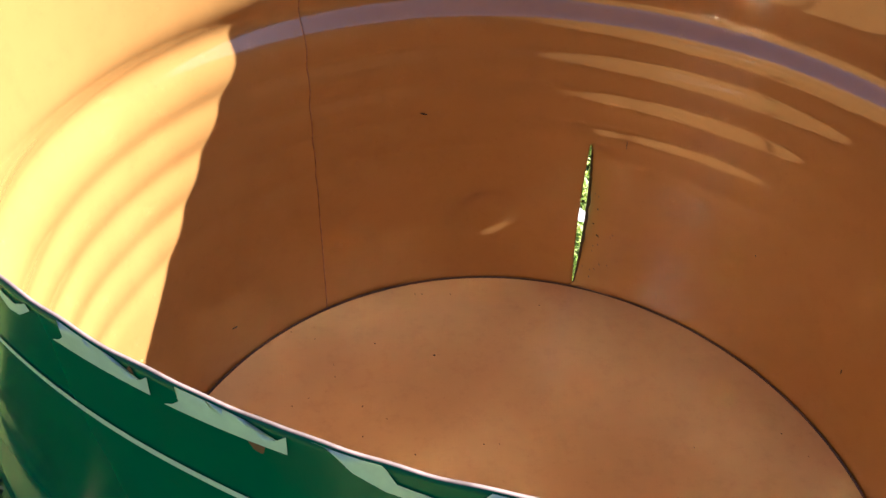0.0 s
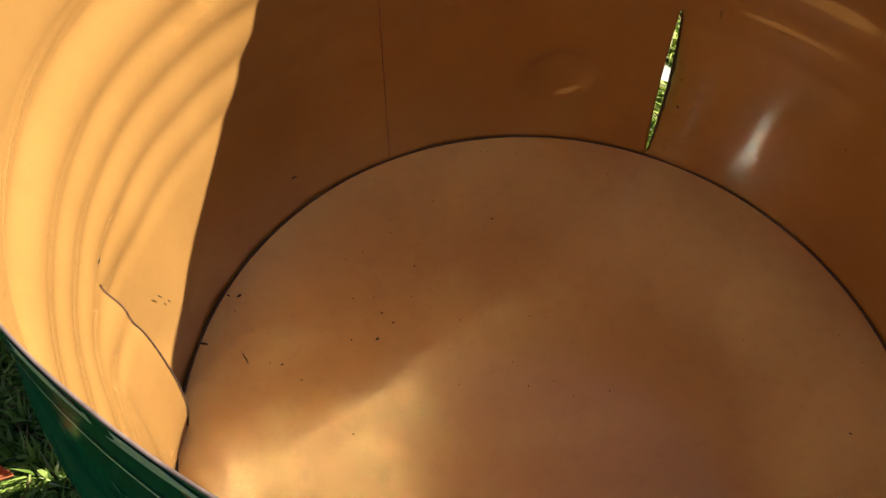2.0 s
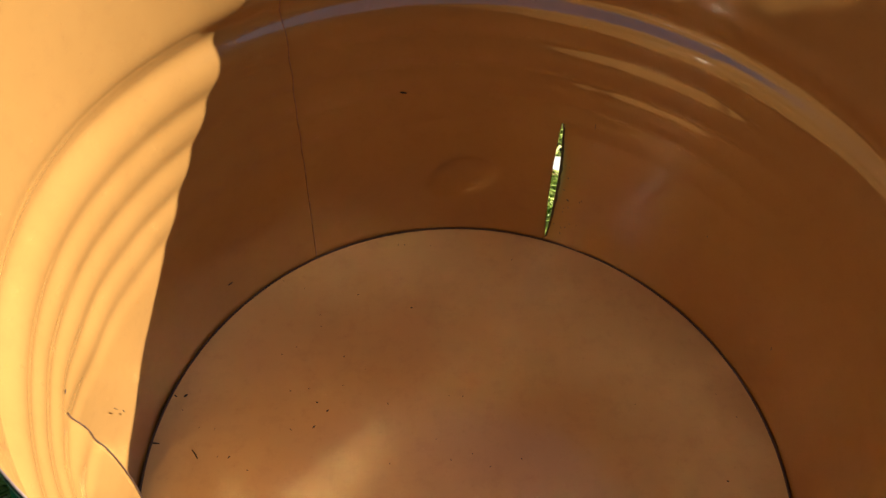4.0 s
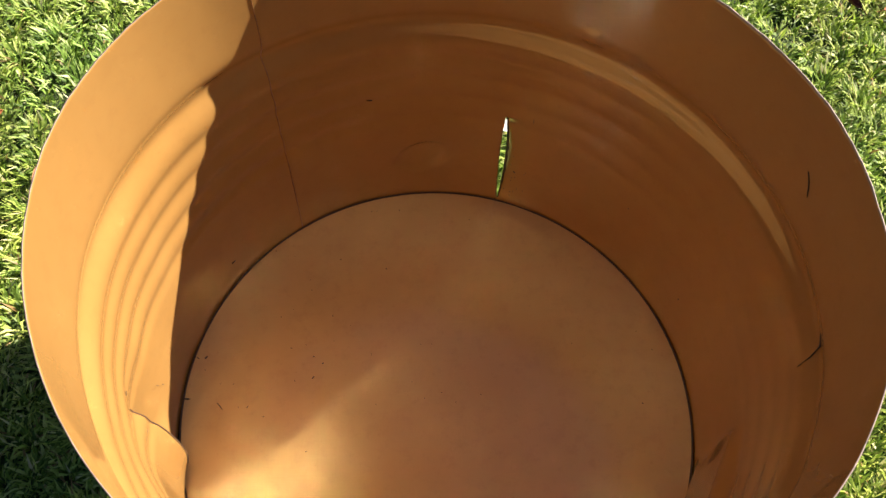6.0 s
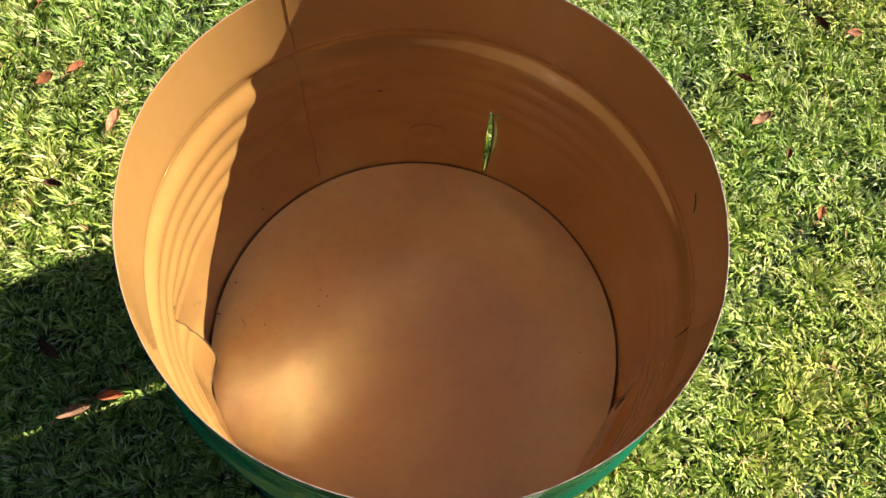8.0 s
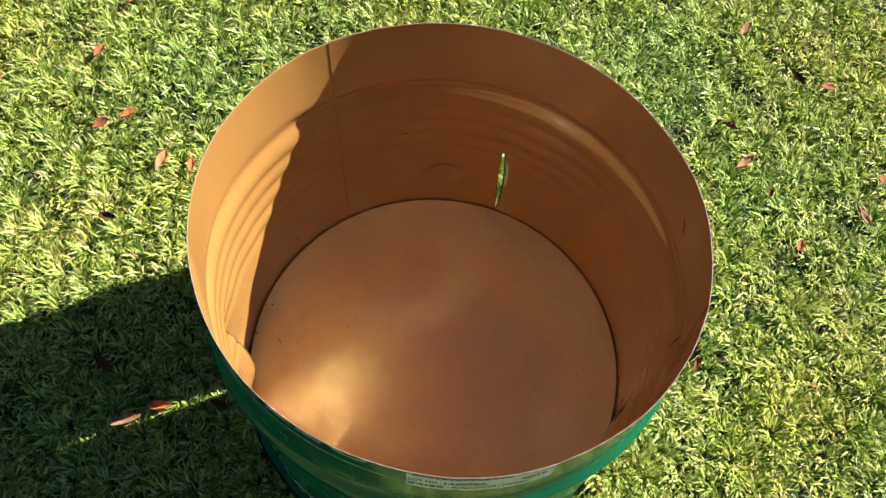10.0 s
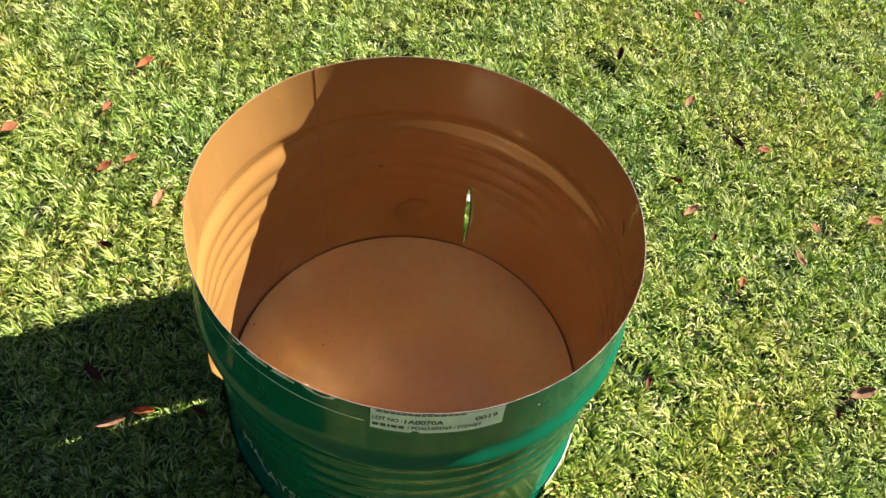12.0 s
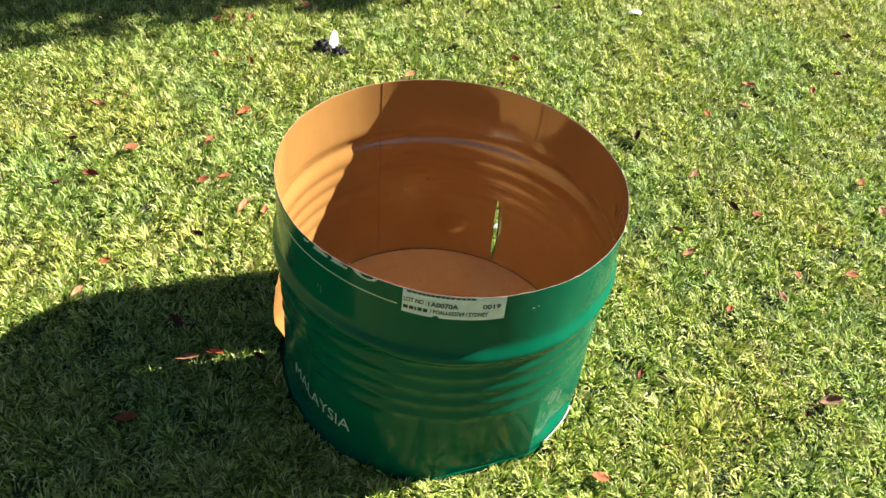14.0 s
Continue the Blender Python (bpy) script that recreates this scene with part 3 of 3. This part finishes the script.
# x, y, kind, turn
LEAVES = """-.607 .59 0 80;-.464 .356 1 75;-.579 .432 3 40;-.538 .247 2 10;-.414 .346 0 95;.619 .678 1 60;.698 .559 2 120;.75 .538 3 10;.544 .442 2 140
.561 .367 1 30;.592 .301 2 60;.749 .259 1 105;.624 .2 0 70;.41 -.01 2 80;-.413 -.077 0 20;-.457 -.098 1 40;-.504 -.009 2 150;-.534 .45 0 60;-.698 .132 3 10
-.721 .04 1 80;-.325 -.073 2 160;-.835 .409 0 0;-.898 .363 2 30;-.783 .525 3 70;-.927 .533 2 20;-.923 .685 1 0;-.6 .981 0 120;-.751 1.274 0 10;-.755 1.195 3 50
-.716 1.223 0 100;-.52 1.35 3 30;.485 .821 2 90;1.042 1.167 0 70;.813 1.036 3 20;.848 1.157 1 10;1.249 1.545 2 0;.284 1.522 2 30;.147 1.159 0 150;1.056 .715 0 60
1.078 .604 1 90;.932 .356 3 30;.726 -.064 2 80;.783 -.025 1 30;.316 -.256 3 10;-.52 -.244 0 20;-.15 1.0 1 60;.109 1.001 2 30;.697 .974 3 120;-.556 .725 0 45
-.705 .995 3 150;-.918 .442 2 0;-.662 1.236 0 60;1.151 1.288 2 20;.803 .332 3 70"""
rng = random.Random(11)
used = set()
for row in LEAVES.replace("\n", ";").split(";"):
    x, y, kind, turn = (float(v) for v in row.split())
    ob, words = KINDS[int(kind)]
    m = pose(x, y, 0.004 + 0.004 * rng.random(), rng.uniform(-18, 18), rng.uniform(-14, 14), turn + rng.uniform(-12, 12))
    if int(kind) in used:
        ob = copy_thing(ob, m @ Matrix.Diagonal((*[rng.uniform(0.75, 1.25)] * 3, 1)))
    else:
        ob.matrix_basis = m
    used.add(int(kind))
    tagged(ob, words, "leaf", "leaves fallen on the lawn")

# ---- litter on the lawn ----
def shard(name, points, thickness, bend, mat, parent=None, label=""):
    """A bent flake from an outline."""
    bm = bmesh.new()
    f = bm.faces.new([bm.verts.new((x, 0, z)) for x, z in points])
    r = bmesh.ops.extrude_face_region(bm, geom=[f])
    for v in [g for g in r["geom"] if isinstance(g, bmesh.types.BMVert)]:
        v.co.y += thickness
    bmesh.ops.triangulate(bm, faces=bm.faces[:])
    bmesh.ops.subdivide_edges(bm, edges=bm.edges[:], cuts=2, use_grid_fill=True)
    for v in bm.verts:
        v.co.y += bend * (v.co.x ** 2 + 0.4 * v.co.z ** 2) * 10 + 0.002 * noise.noise(v.co * 60)
    bmesh.ops.recalc_face_normals(bm, faces=bm.faces)
    me = bpy.data.meshes.new(name)
    bm.to_mesh(me)
    bm.free()
    me.materials.append(mat)
    ob = new(name, me)
    if parent:
        ob.parent = parent
    if label:
        ob["label"] = label
    return ob


litter = new("torn_plastic_scrap")
litter.matrix_basis = pose(-0.392, 1.100, -0.006, 0, 0, 20) @ Matrix.Scale(0.85, 4)
tagged(litter, "torn black and white plastic scrap lying in the grass", "litter")
tongue = shard("white_flap", [(-0.018, 0.0), (0.008, 0.0), (0.020, 0.030), (0.014, 0.062), (0.004, 0.072), (-0.008, 0.050)], 0.0015, 0.9, WHITE, litter, "white plastic flap standing up")
tongue.matrix_basis = pose(0.004, 0.0, 0.004, -30, 12, 0) @ Matrix.Scale(1.05, 4)
for x, y, sx, sy, sz, seed in ((-0.026, 0.010, 0.032, 0.026, 0.034, 3.0), (0.026, -0.020, 0.026, 0.018, 0.022, 8.0)):
    bm = bmesh.new()
    bmesh.ops.create_icosphere(bm, subdivisions=4, radius=1.0)
    for v in bm.verts:
        q = v.co * 1.6 + Vector((seed, 0, 0))
        crumple = abs(noise.noise(q)) * 0.9 + abs(noise.noise(q * 2.3)) * 0.5
        v.co *= 0.55 + crumple
        v.co = Vector((v.co.x * sx, v.co.y * sy, max(0.0, v.co.z * sz + 0.012)))
    lump = part("black_fold", bm, BLACK, litter, "crumpled black plastic fold", False)
    lump.matrix_basis = pose(x, y, 0)
petal = shard("white_scrap", [(-0.022, 0), (0.016, -0.004), (0.024, 0.010), (0.004, 0.018), (-0.020, 0.012)], 0.001, 1.2, WHITE)
petal.matrix_basis = pose(0.55, 1.555, 0.006, -70, 0, 8)
tagged(petal, "small white paper scrap lying on the grass", "litter")

behind = shard("white_scrap", [(-0.022, -0.006), (0.018, -0.008), (0.022, 0.001), (0.010, 0.009), (-0.015, 0.007)], 0.001, 0.7, WHITE)
behind.matrix_basis = pose(0.128, 0.374, 0.016, -66, 0, -12)
tagged(behind, "torn white paper scrap lying close behind the drum", "litter")

# ---- grit, sticks and scratches inside the drum ----
GRIT = """-.043 .181 18;-.097 .199 12;-.135 .175 12;-.134 .161 12;-.111 .126 14;-.257 .088 22;-.266 .088 16;-.258 .073 11;-.136 .077 11;-.126 .068 14;-.138 .052 15;-.161 .09 10
-.159 .05 10;-.144 .092 8;-.241 .055 8;-.227 .053 9;-.212 .025 15;-.222 .026 9;-.195 .012 10;-.15 -.032 10;-.07 .073 8;-.091 .111 8;-.152 .208 9;-.157 .138 8;-.171 .13 10
-.054 .263 9;-.047 .263 9;-.019 .261 8;.067 .239 12;-.174 .218 9;.164 .061 10;.231 -.019 12;-.012 .079 7;.001 .078 7;-.015 .014 9;.02 .006 8;.049 .012 9;.257 .043 9
.244 .068 9;-.07 .013 9;.005 .019 7;-.027 .035 8;-.112 .094 7"""
pv, pf = [], []
for row in GRIT.replace("\n", ";").split(";"):
    x, y, s = (float(v) for v in row.split())
    s *= 0.000085
    z = FLOOR_Z - 0.0035 * (1 - ((x * x + y * y) / 0.0809)) + 0.0004
    b = len(pv)
    turn = rng.uniform(0, 6.3)
    ex = rng.uniform(1.0, 1.9)
    for k in range(5):
        a = turn + k * 1.2566
        u, v = s * ex * math.cos(k * 1.2566), s * 0.7 * math.sin(k * 1.2566)
        pv.append((x + u * math.cos(turn) - v * math.sin(turn), y + u * math.sin(turn) + v * math.cos(turn), z - 0.0006))
    pv += [(x, y, z + s * 0.8)]
    pf += [(b + k, b + (k + 1) % 5, b + 5) for k in range(5)]
grit = mesh_object("grit", pv, pf, [SPECK], None, "", False)
tagged(grit, "dark grit scattered on the tan drum bottom", "grit", kind="stuff")


def stick(points, radius, label, name="dry_twig", category="twig"):
    verts, faces = [], []
    for i, p in enumerate(points):
        p = Vector(p)
        d = (Vector(points[min(i + 1, len(points) - 1)]) - Vector(points[max(i - 1, 0)])).normalized()
        s = d.cross(Vector((0.3, 0.2, 0.93))).normalized()
        u = d.cross(s)
        w = radius * (1 - 0.5 * abs(2 * i / (len(points) - 1) - 1))
        verts += [tuple(p + w * (s * math.cos(k * 1.257) + u * math.sin(k * 1.257))) for k in range(5)]
    for i in range(len(points) - 1):
        for k in range(5):
            faces.append((5 * i + k, 5 * i + (k + 1) % 5, 5 * i + 5 + (k + 1) % 5, 5 * i + 5 + k))
    faces += [tuple(range(4, -1, -1)), tuple(5 * (len(points) - 1) + k for k in range(5))]
    ob = mesh_object(name, verts, faces, [SPECK])
    return tagged(ob, label, category)


def on_wall(az, z, inwards=0.0006):
    r = wall_radius(az, z) - inwards
    return (r * math.cos(radians(az)), r * math.sin(radians(az)), z)


def on_plate(x, y):
    return (x, y, FLOOR_Z - 0.0035 * (1 - (x * x + y * y) / 0.0809) + 0.0007)


stick([on_plate(-0.245, 0.033), on_plate(-0.2415, 0.0285), on_plate(-0.239, 0.024)], 0.0006, "tiny dry twig on the tan drum bottom")
stick([on_plate(-0.2815, 0.041), on_plate(-0.278, 0.0405), on_plate(-0.274, 0.040)], 0.0010, "tiny dark twig beside the sealant line")
stick([on_wall(9.0, 0.376), on_wall(7.8, 0.371), on_wall(7.0, 0.366), on_wall(6.2, 0.3593)], 0.0007, "thin dry stem stuck to the drum wall")
stick([on_wall(-16.5, 0.279), on_wall(-15.7, 0.292), on_wall(-14.6, 0.303), on_wall(-12.9, 0.3085)], 0.0008, "bent dry stem stuck to the drum wall")
for az, z, dz, daz, r in ((139.1, 0.048, 0.001, 1.2, 0.0008), (99.0, 0.1963, 0.002, 1.2, 0.0009), (63.3, 0.1763, 0.007, 0.1, 0.0004), (15.0, 0.0728, 0.004, 0.2, 0.0005), (174.9, 0.098, 0.008, 0.6, 0.0004),
                          (173.7, 0.083, 0.005, 0.2, 0.0004), (183.2, 0.203, 0.002, 1.0, 0.0005), (36.5, 0.1188, 0.0015, 0.2, 0.0005), (65.2, 0.075, 0.002, 0.3, 0.0008), (66.0, 0.105, 0.002, 0.2, 0.0006), (66.3, 0.088, 0.0015, 0.3, 0.0006), (65.6, 0.062, 0.0015, 0.2, 0.0005)):
    stick([on_wall(az, z), on_wall(az + daz / 2, z + dz / 2), on_wall(az + daz, z + dz)], r, "dark speck of dirt stuck to the tan wall", "dirt_speck", "dirt")

for k in range(13):
    az, z, r = rng.uniform(62.0, 67.2), rng.uniform(0.02, 0.13), rng.uniform(0.0002, 0.0005)
    stick([on_wall(az, z), on_wall(az + 0.15, z + 0.0012), on_wall(az + 0.2, z + 0.0025)], r, "small crumb of dirt stuck beside the split", "dirt_speck", "dirt")

# ---- unseen tree, added so that its crown casts the shadow on a lawn corner ----
def tree(x, y, height, seed):
    rng = random.Random(seed)
    root = new("garden_tree")
    root.matrix_basis = pose(x, y, SOIL_Z)
    tagged(root, "unseen broad-leaved tree, added to cast the shadow on the lawn corner", "tree")
    verts, faces = [], []

    def limb(points, r0, r1):
        for i, p in enumerate(points):
            d = (points[min(i + 1, len(points) - 1)] - points[max(i - 1, 0)]).normalized()
            s = d.cross(Vector((0.31, 0.9, 0.2))).normalized()
            u = d.cross(s)
            w = r0 + (r1 - r0) * i / (len(points) - 1)
            b = len(verts)
            verts.extend(tuple(p + w * (s * math.cos(k * 0.7854) + u * math.sin(k * 0.7854))) for k in range(8))
            if i:
                faces.extend((b - 8 + k, b - 8 + (k + 1) % 8, b + (k + 1) % 8, b + k) for k in range(8))

    trunk = [Vector((0.05 * math.sin(i), 0.05 * math.cos(i * 1.3), height * 0.6 * i / 7)) for i in range(8)]
    limb(trunk, 0.16, 0.09)
    ends = []
    for k in range(9):
        a = k * 2.4
        p, q = trunk[4 + k % 4], Vector((math.cos(a) * rng.uniform(0.5, 0.95), math.sin(a) * rng.uniform(0.5, 0.95), height * rng.uniform(0.72, 0.98)))
        limb([p.lerp(q, i / 4) + Vector((0, 0, 0.1 * math.sin(i))) for i in range(5)], 0.06, 0.015)
        ends += [q, p.lerp(q, 0.7)]
    bark = plain("tree_bark", (0.16, 0.11, 0.08), 0.9, 0, 0.4, 20, 0.01)
    mesh_object("trunk", verts, faces, [bark], root, "grey-brown trunk with limbs")
    lv, lf = [], []
    for i in range(7500):
        c = rng.choice(ends)
        d = Vector((rng.gauss(0, 1), rng.gauss(0, 1), rng.gauss(0, 0.8))).normalized() * (0.46 * rng.random() ** 0.5)
        p = c + d
        n = Vector((rng.gauss(0, 1), rng.gauss(0, 1), rng.gauss(0, 1))).normalized()
        s = n.orthogonal().normalized()
        u = n.cross(s)
        b = len(lv)
        L = rng.uniform(0.06, 0.11)
        lv += [tuple(p - s * L), tuple(p + u * L * 0.35 + n * 0.008), tuple(p + s * L), tuple(p - u * L * 0.35 + n * 0.008)]
        lf += [(b, b + 1, b + 2, b + 3)]
    mesh_object("crown", lv, lf, [GRASS], root, "dense crown of small green leaves")
    return root


tree(2.71, 3.56, 4.0, 5)


# ---- unseen dark boundary, added to keep the bright horizon out of the drum's reflections ----
HORIZON_SCREEN = plain("dark_horizon_screen", (0.075, 0.06, 0.045), 0.9, 0, 0.4, 6, 0.01)
for k, (x, y, turn, run) in enumerate(((0, 9, 0, 18), (0, -8, 0, 18), (9, 0.5, 90, 17), (-9, 0.5, 90, 17))):
    bm = bmesh.new()
    bmesh.ops.create_cube(bm, size=1, matrix=Matrix.Translation((0, 0, 1.0)) @ Matrix.Diagonal((run, 0.1, 2.0, 1)))
    bmesh.ops.bevel(bm, geom=bm.edges[:], offset=0.01, segments=1, affect="EDGES")
    me = bpy.data.meshes.new("horizon_screen")
    bm.to_mesh(me)
    bm.free()
    me.materials.append(HORIZON_SCREEN)
    wall = new(("wall_north", "wall_south", "wall_east", "wall_west")[k], me)
    wall.matrix_basis = pose(x, y, SOIL_Z, 0, 0, turn)
    tagged(wall, "plain dark unseen boundary, added to block the bright horizon in reflections", "wall", kind="structure")
